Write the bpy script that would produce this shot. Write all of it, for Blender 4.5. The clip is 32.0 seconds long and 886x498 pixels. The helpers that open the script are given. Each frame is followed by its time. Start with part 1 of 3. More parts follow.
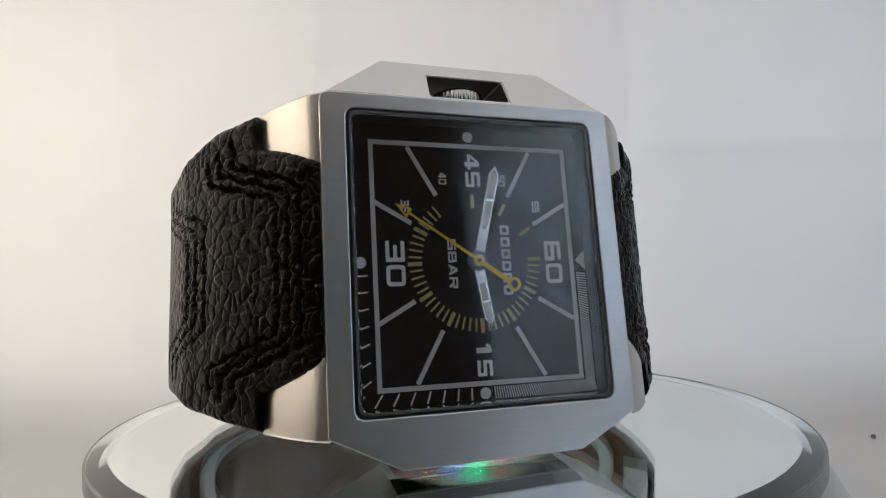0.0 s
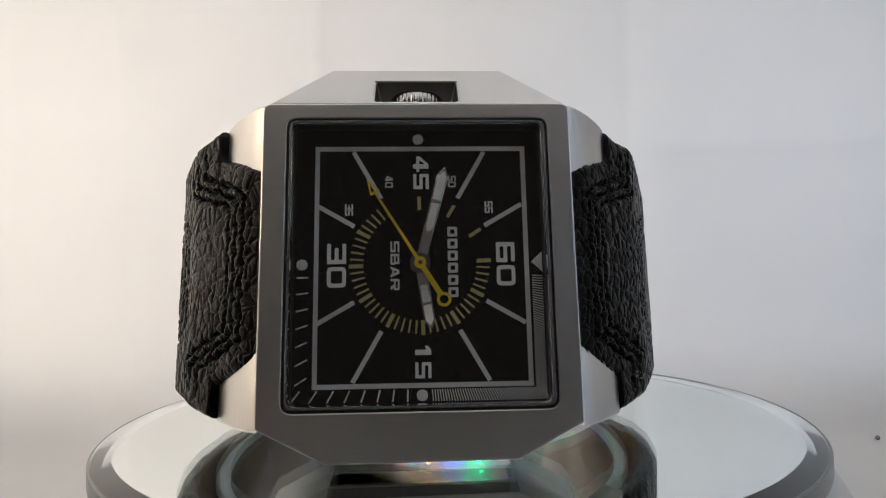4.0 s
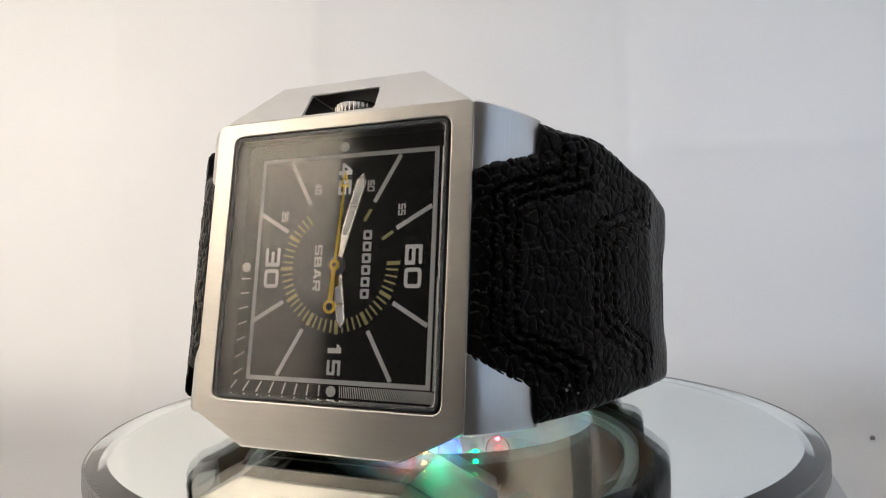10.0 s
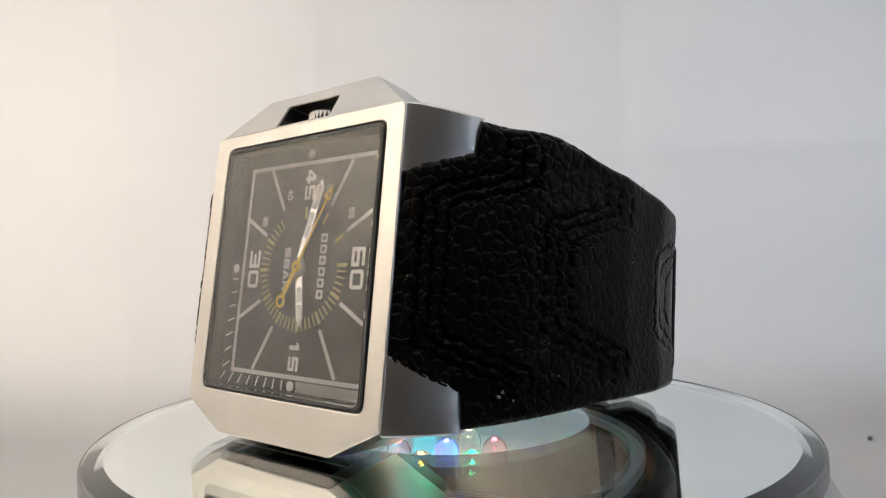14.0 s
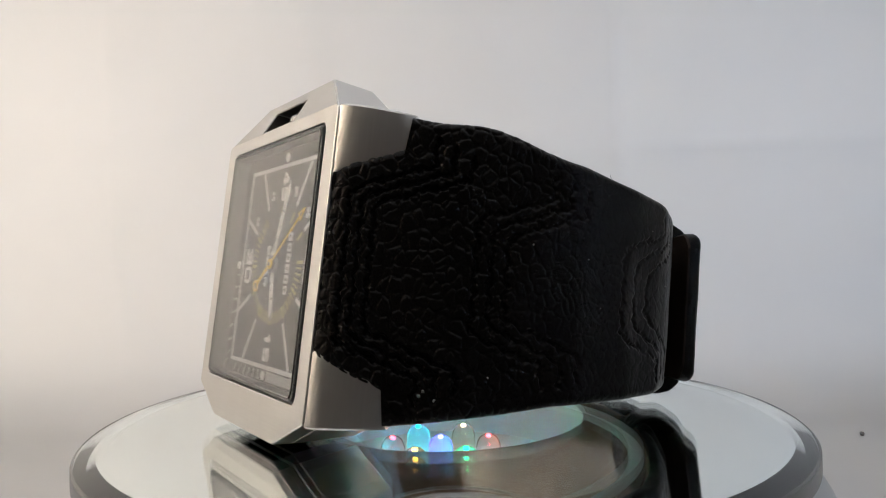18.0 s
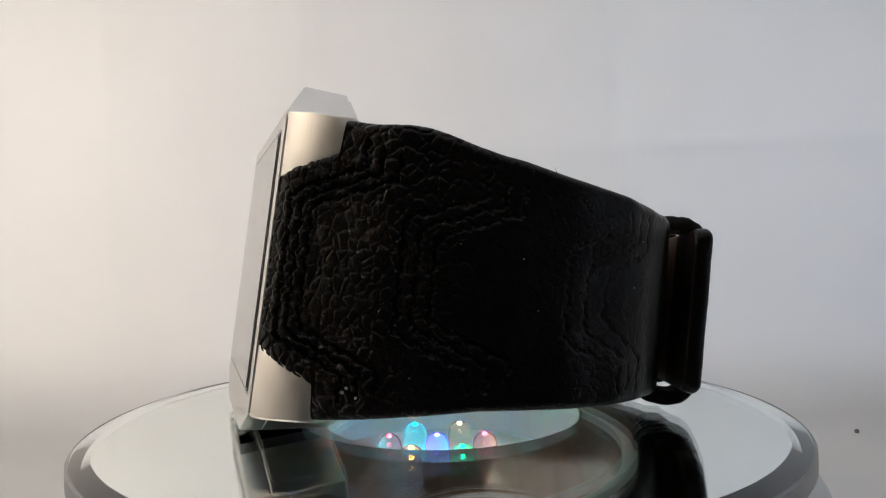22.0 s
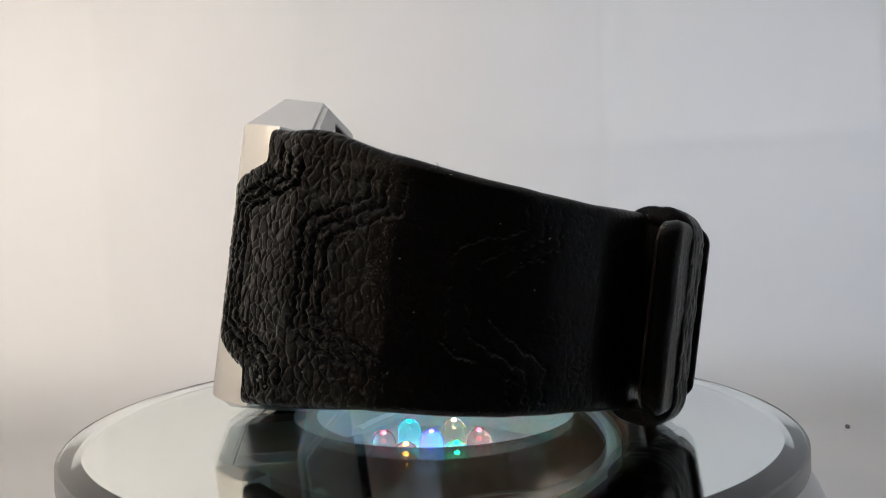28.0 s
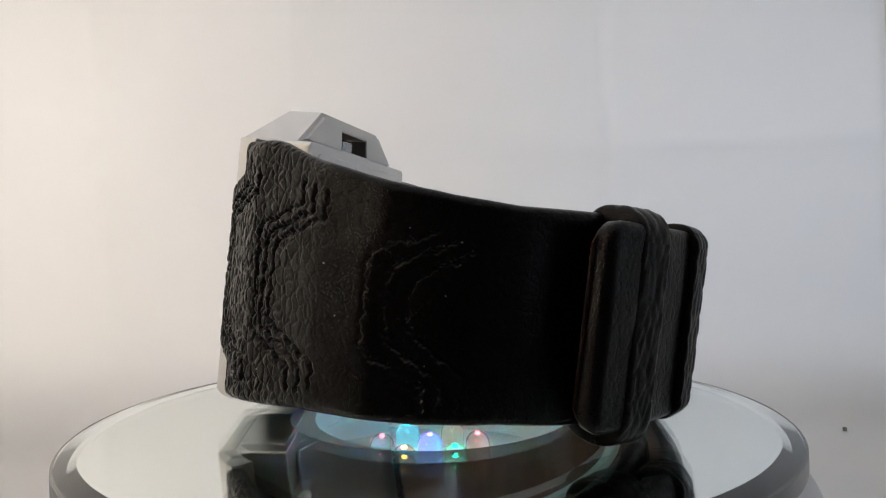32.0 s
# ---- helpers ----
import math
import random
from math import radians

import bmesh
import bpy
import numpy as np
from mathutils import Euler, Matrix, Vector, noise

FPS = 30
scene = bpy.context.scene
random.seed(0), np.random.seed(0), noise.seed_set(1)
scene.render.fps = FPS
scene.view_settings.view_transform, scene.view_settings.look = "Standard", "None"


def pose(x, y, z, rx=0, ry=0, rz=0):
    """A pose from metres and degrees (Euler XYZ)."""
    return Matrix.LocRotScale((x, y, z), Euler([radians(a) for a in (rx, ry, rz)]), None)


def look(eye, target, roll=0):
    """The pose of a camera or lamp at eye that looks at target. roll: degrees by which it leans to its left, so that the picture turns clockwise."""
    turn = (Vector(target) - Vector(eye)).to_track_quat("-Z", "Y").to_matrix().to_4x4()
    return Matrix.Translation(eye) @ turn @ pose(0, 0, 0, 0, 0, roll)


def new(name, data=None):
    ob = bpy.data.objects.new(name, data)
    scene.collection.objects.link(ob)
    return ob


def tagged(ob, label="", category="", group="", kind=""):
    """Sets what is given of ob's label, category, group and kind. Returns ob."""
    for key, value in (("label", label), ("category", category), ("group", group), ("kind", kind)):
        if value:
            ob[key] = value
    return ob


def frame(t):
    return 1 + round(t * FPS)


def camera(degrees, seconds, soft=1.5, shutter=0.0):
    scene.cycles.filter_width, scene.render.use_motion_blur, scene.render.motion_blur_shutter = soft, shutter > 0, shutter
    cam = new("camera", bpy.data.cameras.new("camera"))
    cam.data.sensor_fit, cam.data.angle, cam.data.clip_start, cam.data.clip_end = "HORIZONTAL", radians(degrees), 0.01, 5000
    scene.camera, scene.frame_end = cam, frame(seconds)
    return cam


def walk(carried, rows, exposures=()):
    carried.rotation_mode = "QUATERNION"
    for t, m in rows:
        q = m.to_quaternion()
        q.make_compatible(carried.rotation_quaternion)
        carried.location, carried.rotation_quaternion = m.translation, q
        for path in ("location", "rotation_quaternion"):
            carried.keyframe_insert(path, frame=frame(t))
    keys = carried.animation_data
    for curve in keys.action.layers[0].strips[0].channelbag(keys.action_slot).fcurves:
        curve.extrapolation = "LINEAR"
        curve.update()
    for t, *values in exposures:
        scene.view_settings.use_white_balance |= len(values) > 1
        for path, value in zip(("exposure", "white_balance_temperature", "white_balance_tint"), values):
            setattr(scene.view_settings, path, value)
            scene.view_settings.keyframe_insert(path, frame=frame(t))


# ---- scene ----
# Lengths below are drawn in units of 0.9 mm.
U = 0.0009

# ---- camera: on a low tripod inside the opening of a light tent ----
cam = camera(70.2, 32.0, soft=1.05)
CAM_ROWS = [  # seconds, sideways place, turn to the right, tilt down
    (0, 0.02, -0.438, -1.611), (1, 0.13, -0.575, -1.75), (2, 0.23, -0.714, -1.863), (3, 0.31, -0.753, -1.766),
    (6, 0.39, -0.688, -1.609), (7, 0.45, -0.643, -1.597), (8, 0.52, -0.619, -1.632), (9, 0.58, -0.533, -1.698),
    (10, 0.63, -0.471, -1.711), (11, 0.68, -0.452, -1.752), (12, 0.74, -0.42, -1.727), (13, 0.85, -0.361, -1.761),
    (14, 1.0, -0.356, -1.773), (17, 1.24, -0.067, -1.496), (18, 1.33, 0.028, -1.446), (19, 1.34, 0.08, -1.308),
    (20, 1.34, 0.081, -1.216), (21, 1.36, 0.218, -1.178), (22, 1.39, 0.32, -1.27), (23, 1.42, 0.364, -1.223),
    (24, 1.42, 0.521, -1.122), (25, 1.38, 0.721, -1.008), (28, 1.22, 0.899, -0.969), (29, 1.12, 0.929, -1.069),
    (30, 1.06, 0.971, -1.122), (31, 1.03, 1.043, -1.135), (32, 1.03, 1.131, -1.212)]


EXPOSURES = [(0, 0.24, 6500, 10), (9, 0.31, 6500, 10), (10.3, 0.30, 6550, 10), (11.2, 0.29, 6850, 10), (12, 0.28, 6950, 10), (13, 0.27, 6580, 10), (14, 0.25, 6580, 10), (17, 0.18, 6500, 10), (19, 0.14, 6500, 10), (32, 0.16, 6500, 10)]


def cam_pose(x, turn, tilt):
    eye = Vector((x, -132.8, 30.68)) * U
    a, b = radians(turn), radians(tilt)
    return look(eye, eye + Vector((math.sin(a) * math.cos(b), math.cos(a) * math.cos(b), -math.sin(b))), -1.304)


walk(cam, [(t, cam_pose(x, a, b)) for t, x, a, b in CAM_ROWS], EXPOSURES)

# ---- light: warm lamp through the tent's one side, daylight through the other, plus added fills ----
world = bpy.data.worlds.new("room")
scene.world = world
world.use_nodes = True
world.node_tree.nodes["Background"].inputs[0].default_value = (0.048, 0.042, 0.038, 1)
world.node_tree.nodes["Background"].inputs[1].default_value = 1.0
scene.view_settings.exposure = 0.0


def area(name, eye, target, sx, sy, watts, colour):
    lamp = bpy.data.lights.new(name, "AREA")
    lamp.shape, lamp.size, lamp.size_y = "RECTANGLE", sx * U, sy * U
    lamp.energy, lamp.color = watts, colour
    ob = new(name, lamp)
    ob.matrix_world = look(Vector(eye) * U, Vector(target) * U)
    return ob


area("lamp_beside_tent", (-335, -135, 175), (-225, -115, 115), 60, 60, 4.2, (1.0, 0.84, 0.64))
# Unseen broad fill, added to light the rear of the west wall.
area("west_wall_fill", (-400, 70, 130), (-225, 60, 80), 220, 220, 2.7, (1.0, 0.885, 0.745))
area("window_beside_tent", (335, -205, 120), (225, -195, 70), 130, 150, 1.8, (0.46, 0.68, 1.0))
# Two unseen fills, added behind the cloth to brighten the backdrop.
area("warm_backdrop_fill", (-190, 340, 70), (-140, 168, 50), 220, 260, 0.63, (1.0, 0.91, 0.81))
area("cool_backdrop_fill", (190, 360, 70), (150, 168, 50), 280, 260, 0.50, (0.70, 0.82, 1.0))
# Unseen overhead fill, added to brighten the floor and the crown guard.
area("overhead_fill", (0, -22, 250), (0, -20, 0), 430, 400, 0.26, (0.97, 0.98, 1.0))


# ---- materials ----
def mat(name, colour, rough=0.5, metal=0.0, **more):
    m = bpy.data.materials.new(name)
    m.use_nodes = True
    b = m.node_tree.nodes["Principled BSDF"]
    b.inputs["Base Color"].default_value = (*colour, 1)
    b.inputs["Roughness"].default_value = rough
    b.inputs["Metallic"].default_value = metal
    for key, value in more.items():
        b.inputs[key.replace("_", " ")].default_value = value
    return m


def nodes_of(m):
    t = m.node_tree
    return t.nodes, t.links, t.nodes["Principled BSDF"]


def noise_node(m, scale, detail=3.0, stretch=(1, 1, 1), kind="ShaderNodeTexNoise"):
    n, l, b = nodes_of(m)
    co, mp, tx = n.new("ShaderNodeTexCoord"), n.new("ShaderNodeMapping"), n.new(kind)
    mp.inputs["Scale"].default_value = [scale * s for s in stretch]
    l.new(co.outputs["Object"], mp.inputs["Vector"])
    l.new(mp.outputs["Vector"], tx.inputs["Vector"])
    tx.inputs["Scale"].default_value = 1.0
    if kind == "ShaderNodeTexNoise":
        tx.inputs["Detail"].default_value = detail
    return tx


def ramp(m, src, stops):
    n, l, b = nodes_of(m)
    r = n.new("ShaderNodeValToRGB")
    while len(r.color_ramp.elements) < len(stops):
        r.color_ramp.elements.new(0.5)
    for e, (p, c) in zip(r.color_ramp.elements, stops):
        e.position, e.color = p, (*c, 1)
    l.new(src, r.inputs[0])
    return r.outputs[0]


def bump(m, src, strength, dist):
    n, l, b = nodes_of(m)
    k = n.new("ShaderNodeBump")
    k.inputs["Strength"].default_value, k.inputs["Distance"].default_value = strength, dist
    l.new(src, k.inputs["Height"])
    old = b.inputs["Normal"].links
    if old:
        l.new(old[0].from_socket, k.inputs["Normal"])
    l.new(k.outputs[0], b.inputs["Normal"])


def blended(m, one, two):
    """The mean of two textures."""
    n, l, b = nodes_of(m)
    k = n.new("ShaderNodeMix")
    k.inputs[0].default_value = 0.4
    l.new(one.outputs[0], k.inputs[2])
    l.new(two.outputs[0], k.inputs[3])
    return k


def brushed(name, stretch, rough, tone=1.0):
    m = mat(name, (0.60, 0.59, 0.575), rough, 1.0)
    n, l, b = nodes_of(m)
    a = noise_node(m, 1.0, 4.0, stretch)
    c = noise_node(m, 160.0, 3.0)
    r = n.new("ShaderNodeMapRange")
    r.inputs["To Min"].default_value, r.inputs["To Max"].default_value = rough - 0.06, rough + 0.08
    l.new(a.outputs[0], r.inputs["Value"])
    l.new(r.outputs[0], b.inputs["Roughness"])
    c = blended(m, a, c)
    l.new(ramp(m, c.outputs[0], [(p, [tone * k for k in col]) for p, col in ((0.3, (0.57, 0.56, 0.545)), (0.7, (0.63, 0.62, 0.605)))]), b.inputs["Base Color"])
    bump(m, a.outputs[0], 0.18, 0.00004)
    return m


STEEL_FRONT = brushed("brushed_steel_across", (220, 220, 4500), 0.33, 0.95)
STEEL_SIDE = brushed("brushed_steel_upright", (3800, 3800, 160), 0.32, 0.88)
STEEL_GUARD = brushed("satin_steel", (500, 8000, 8000), 0.5, 0.92)
CHROME = mat("polished_steel", (0.46, 0.45, 0.44), 0.24, 1.0)
POLISHED = mat("mirror_polished_steel", (0.60, 0.59, 0.575), 0.05, 1.0)
# Steel colour carrying the guard window's shade, the hub's dark reflection and a hole.
SHADE_STEEL = mat("shade_dark_steel", (0.13, 0.12, 0.11), 0.4, 1.0)


def leather(name, base, high, rough):
    m = mat(name, base, rough, Specular_IOR_Level=0.12, Specular_Tint=(1.0, 0.95, 0.91, 1.0))
    n, l, b = nodes_of(m)
    v = noise_node(m, 950.0, kind="ShaderNodeTexVoronoi")
    v.feature = "DISTANCE_TO_EDGE"
    f = noise_node(m, 4200.0, 4.0)
    g = noise_node(m, 230.0, 3.0)
    l.new(ramp(m, g.outputs[0], [(0.3, base), (0.75, high)]), b.inputs["Base Color"])
    r = n.new("ShaderNodeMapRange")
    r.inputs["To Min"].default_value, r.inputs["To Max"].default_value = rough - 0.12, rough + 0.12
    l.new(f.outputs[0], r.inputs["Value"])
    l.new(r.outputs[0], b.inputs["Roughness"])
    bump(m, f.outputs[0], 0.3, 0.00005)
    bump(m, ramp(m, v.outputs[0], [(0.0, (0, 0, 0)), (0.16, (1, 1, 1))]), 0.1, 0.0001)
    return m


LEATHER = leather("black_grained_leather", (0.0013, 0.0011, 0.0010), (0.0022, 0.0019, 0.0018), 0.30)
# Darker copy of the lining: shade under the strap tip put into colour.
LINING_SHADE = leather("shaded_lining_leather", (0.012, 0.007, 0.005), (0.024, 0.014, 0.009), 0.5)
LINING = leather("brown_leather_lining", (0.13, 0.080, 0.054), (0.20, 0.130, 0.090), 0.6)
RUBBER = mat("black_gasket", (0.01, 0.01, 0.01), 0.35)

DIAL = mat("black_dial_lacquer", (0.008, 0.008, 0.009), 0.38, Specular_IOR_Level=0.08)
_n, _l, _b = nodes_of(DIAL)
_w = noise_node(DIAL, 1.0 / (1.05 * U), kind="ShaderNodeTexChecker")
_w.inputs["Color1"].default_value, _w.inputs["Color2"].default_value = (0.0012, 0.0012, 0.0013, 1), (0.0045, 0.0045, 0.0048, 1)
_l.new(_w.outputs[0], _b.inputs["Base Color"])
bump(DIAL, _w.outputs[1], 0.9, 0.00006)
PRINT_WHITE = mat("silver_white_print", (0.90, 0.90, 0.90), 0.4)
PRINT_GREY = mat("silver_grey_print", (0.72, 0.72, 0.73), 0.4)
PRINT_OLIVE = mat("faded_yellow_print", (0.46, 0.42, 0.16), 0.5)
HAND_STEEL = mat("polished_pointer_steel", (0.66, 0.66, 0.66), 0.18, 1.0)
LUME = mat("white_lume", (0.88, 0.89, 0.87), 0.5)
YELLOW = mat("yellow_enamel", (0.85, 0.58, 0.02), 0.35)


def clear(name, colour, ior, rough=0.0):
    return mat(name, colour, rough, 0.0, Transmission_Weight=1.0, IOR=ior)


CRYSTAL = clear("coated_mineral_crystal", (1, 1, 1), 1.48, 0.08)
GLASS_EDGE = mat("grey_glass_edge", (0.30, 0.31, 0.32), 0.25, Transmission_Weight=0.6)
DISC_GLASS = clear("thick_greenish_glass", (0.93, 0.98, 0.965), 1.5)
FROSTED = mat("sawn_acrylic_edge", (0.80, 0.82, 0.82), 0.35, Transmission_Weight=0.5, IOR=1.47)
ACRYLIC = clear("clear_acrylic", (0.98, 0.98, 0.97), 1.47, 0.01)
MIRROR = mat("silvered_backing", (0.90, 0.91, 0.91), 0.02, 1.0)
PLASTIC = mat("silver_grey_plastic", (0.52, 0.54, 0.55), 0.35)
WELL = mat("pale_plastic_well", (0.70, 0.71, 0.72), 0.45)
SPOT = mat("dark_lint", (0.20, 0.19, 0.185), 0.9)

CLOTH = mat("white_tent_cloth", (0.80, 0.795, 0.79), 0.9)
_n, _l, _b = nodes_of(CLOTH)
_c = noise_node(CLOTH, 14.0, 4.0)
_l.new(ramp(CLOTH, _c.outputs[0], [(0.3, (0.775, 0.77, 0.765)), (0.7, (0.82, 0.815, 0.81))]), _b.inputs["Base Color"])
bump(CLOTH, noise_node(CLOTH, 2500.0, 2.0).outputs[0], 0.15, 0.0001)
_t, _m = _n.new("ShaderNodeBsdfTranslucent"), _n.new("ShaderNodeMixShader")
_t.inputs[0].default_value = (0.80, 0.79, 0.78, 1)
_m.inputs[0].default_value = 0.3
_l.new(_b.outputs[0], _m.inputs[1])
_l.new(_t.outputs[0], _m.inputs[2])
_l.new(_m.outputs[0], _n["Material Output"].inputs["Surface"])


def glow(name, colour, strength):
    m = mat(name, colour, 0.2)
    b = m.node_tree.nodes["Principled BSDF"]
    b.inputs["Emission Color"].default_value = (*colour, 1)
    b.inputs["Emission Strength"].default_value = strength
    return m


# ---- mesh helpers ----
def mesh_of(name, bm, material, smooth=True, angle=20):
    bmesh.ops.recalc_face_normals(bm, faces=bm.faces)
    bmesh.ops.scale(bm, vec=(U, U, U), verts=bm.verts)
    me = bpy.data.meshes.new(name)
    bm.to_mesh(me)
    bm.free()
    me.materials.append(material)
    if smooth:
        me.shade_smooth()
        me.set_sharp_from_angle(angle=radians(angle))
    return me


def part(name, bm, material, parent, label="", smooth=True, angle=20):
    ob = new(name, mesh_of(name, bm, material, smooth, angle))
    ob.parent = parent
    return tagged(ob, label)


def empty(name, label, category, group="", kind=""):
    ob = new(name)
    ob.empty_display_size = 0.01
    return tagged(ob, label, category, group, kind)


def ring(bm, pts):
    vs = [bm.verts.new(p) for p in pts]
    return [bm.edges.new((vs[i], vs[(i + 1) % len(vs)])) for i in range(len(vs))]


def rounded(outline, radii, steps=5):
    """A polygon with each corner turned into an arc."""
    out, n = [], len(outline)
    for i, p in enumerate(outline):
        r = radii[i] if isinstance(radii, (list, tuple)) else radii
        p = Vector(p)
        a, b = Vector(outline[i - 1]) - p, Vector(outline[(i + 1) % n]) - p
        if r <= 0:
            out.append(tuple(p))
            continue
        half = a.angle(b) / 2
        d = r / math.tan(half)
        s, e = p + a.normalized() * d, p + b.normalized() * d
        for k in range(steps + 1):
            f = k / steps
            q = (s * (1 - f) + p * f) * (1 - f) + (p * (1 - f) + e * f) * f
            out.append(tuple(q))
    return out


def plate(outline, holes, y0, y1, chamfer=0.0):
    """A plate in the x-z plane from y0 (front) to y1, with holes through it."""
    bm = bmesh.new()
    edges = ring(bm, [(x, y0, z) for x, z in outline])
    for hole in holes:
        edges += ring(bm, [(x, y0, z) for x, z in hole])
    bmesh.ops.triangle_fill(bm, edges=edges, use_beauty=True, use_dissolve=False)
    got = bmesh.ops.extrude_face_region(bm, geom=list(bm.faces))
    bmesh.ops.translate(bm, verts=[v for v in got["geom"] if isinstance(v, bmesh.types.BMVert)], vec=(0, y1 - y0, 0))
    bmesh.ops.recalc_face_normals(bm, faces=bm.faces)
    if chamfer:
        sharp = [e for e in bm.edges if len(e.link_faces) == 2 and e.calc_face_angle(0) > 0.9]
        bmesh.ops.bevel(bm, geom=sharp, offset=chamfer, segments=2, affect="EDGES", profile=0.5)
    return bm


def strip(a, b, width, y, thick=0.06):
    """A thin printed bar on the dial from a to b."""
    a, b = Vector(a), Vector(b)
    s = (b - a).normalized().orthogonal() * width / 2
    return plate([tuple(q) for q in (a - s, b - s, b + s, a + s)], [], y - thick, y)


def lathe(profile, steps=64, axis="z"):
    """Turn a list of (radius, height) about an axis."""
    bm = bmesh.new()
    rows = []
    for r, h in profile:
        if r < 1e-6:
            rows.append([bm.verts.new((0, 0, h))] * steps)
        else:
            rows.append([bm.verts.new((r * math.cos(2 * math.pi * k / steps), r * math.sin(2 * math.pi * k / steps), h)) for k in range(steps)])
    for p, q in zip(rows, rows[1:]):
        for k in range(steps):
            j = (k + 1) % steps
            vs = []
            for v in (p[k], p[j], q[j], q[k]):
                if v not in vs:
                    vs.append(v)
            if len(vs) > 2:
                bm.faces.new(vs)
    if axis == "y":
        bmesh.ops.rotate(bm, verts=bm.verts, matrix=Matrix.Rotation(radians(90), 3, "X"))
    return bm


def loft(rows, close=False, caps=True):
    bm = bmesh.new()
    vs = [[bm.verts.new(p) for p in row] for row in rows]
    n = len(vs[0])
    for a, b in zip(vs, vs[1:]):
        for k in range(n if close else n - 1):
            bm.faces.new((a[k], a[(k + 1) % n], b[(k + 1) % n], b[k]))
    if caps and close:
        bm.faces.new(vs[0])
        bm.faces.new(vs[-1])
    return bm


# ---- the light tent round the turntable ----
FLOOR = -40.0


def fold(d, w):
    return math.exp(-abs(d) / w)


def tent_sheet():
    """Back cloth that sweeps down into the floor, with the creases of its folding."""
    bm = bmesh.new()
    bend, back, r = 18, 168.0, 38.0
    prof = [(-95 + 20 * i, FLOOR) for i in range(14)]
    prof = [(y, z) for y, z in prof if y < back - r]
    prof += [(back - r + r * math.sin(a), FLOOR + r - r * math.cos(a)) for a in [math.pi / 2 * k / bend for k in range(bend + 1)]]
    prof += [(back, FLOOR + r + 4 + 3.0 * k) for k in range(84)]
    rows = []
    for y, z in prof:
        row = []
        for i in range(151):
            x = -228 + 3.04 * i
            d = 0.0
            if y > back - r * 0.7:
                east = 1 / (1 + math.exp(-(x - 60) / 18))
                d += 5.5 * fold(x + 62 - 0.03 * (z - 100), 24) - 6.0 * fold(x - 88, 26) + 3.5 * fold(x + 150 + 0.04 * z, 18)
                d += 1.0 * fold(x + 62 - 0.03 * (z - 100), 2.5) - 0.8 * fold(x - 88, 2.5)
                d += (2.4 * fold(z - 85 - 0.02 * (x - 94), 20) + 0.8 * fold(z - 85 - 0.02 * (x - 94), 2.5)) * east
                d += 0.9 * fold(z - 94 + 0.03 * x, 16) * (1 - east)
                d += 3.0 * noise.noise(Vector((x * 0.013, z * 0.013, 1.7)))
            else:
                d = 0.0
            lift = 0.5 * noise.noise(Vector((x * 0.02, y * 0.02, 4.0))) if y <= back - r else 0.0
            row.append((x, y - d, z + lift))
        rows.append(row)
    return loft(rows)


tent = part("backdrop", tent_sheet(), CLOTH, None, "", True, 80)
tagged(tent, "creased white cloth backdrop sweeping down to the floor", "backdrop", kind="structure")


def wall(name, lo, hi, material, label):
    bm = bmesh.new()
    bmesh.ops.create_cube(bm, size=1.0)
    for v in bm.verts:
        v.co = [l + (h - l) * (c + 0.5) for l, h, c in zip(lo, hi, v.co)]
    ob = part(name, bm, material, None, "", False)
    return tagged(ob, label, "wall", kind="structure")


wall("wall_west", (-226, -185, FLOOR - 2), (-225, 180, 260), CLOTH, "white cloth side of the light tent")
wall("wall_east", (225, -285, FLOOR - 2), (226, 180, 260), CLOTH, "white cloth side of the light tent")
wall("ceiling", (-226, -230, 258), (226, 180, 259), CLOTH, "white cloth top of the light tent")

speck = lathe([(0, 0.9), (0.6, 0.75), (0.85, 0.3), (0.7, -0.6), (0, -0.6)], 10)
speck = part("lint_speck", speck, SPOT, None)
speck.location = Vector((164, 116, FLOOR + 0.8)) * U
tagged(speck, "tiny dark speck of lint on the white cloth", "lint")

# ---- turntable ----
HOLE = 28.8  # clear round centre of the mirror
base = empty("turntable_base", "silver-grey plastic turntable base with coloured lights", "turntable")
body = part("housing", lathe([(HOLE + 0.5, -3.2), (58, -3.2), (63, -4.5), (65.5, -9), (69, -18), (74, -30), (76, FLOOR + 1), (75, FLOOR), (0, FLOOR)], 128), PLASTIC, base)
body.location = Vector((6.0, 0, 0)) * U
part("light_well", lathe([(HOLE + 0.45, -3.2), (HOLE, -14.5), (0, -14.5)], 96), WELL, base, "pale round well under the glass")
LED_COLOURS = [("red", (1.0, 0.04, 0.06), 60), ("amber", (1.0, 0.75, 0.45), 100), ("cyan", (0.0, 0.75, 0.95), 260), ("red", (1.0, 0.04, 0.06), 60),
               ("orange", (1.0, 0.42, 0.06), 150), ("green", (0.0, 1.0, 0.35), 280)]


def led_dome(name, tint, lit):
    m = clear(name, [0.8 + 0.2 * c for c in tint], 1.35, 0.03)
    b = m.node_tree.nodes["Principled BSDF"]
    b.inputs["Emission Color"].default_value = (*tint, 1)
    b.inputs["Emission Strength"].default_value = lit
    return m


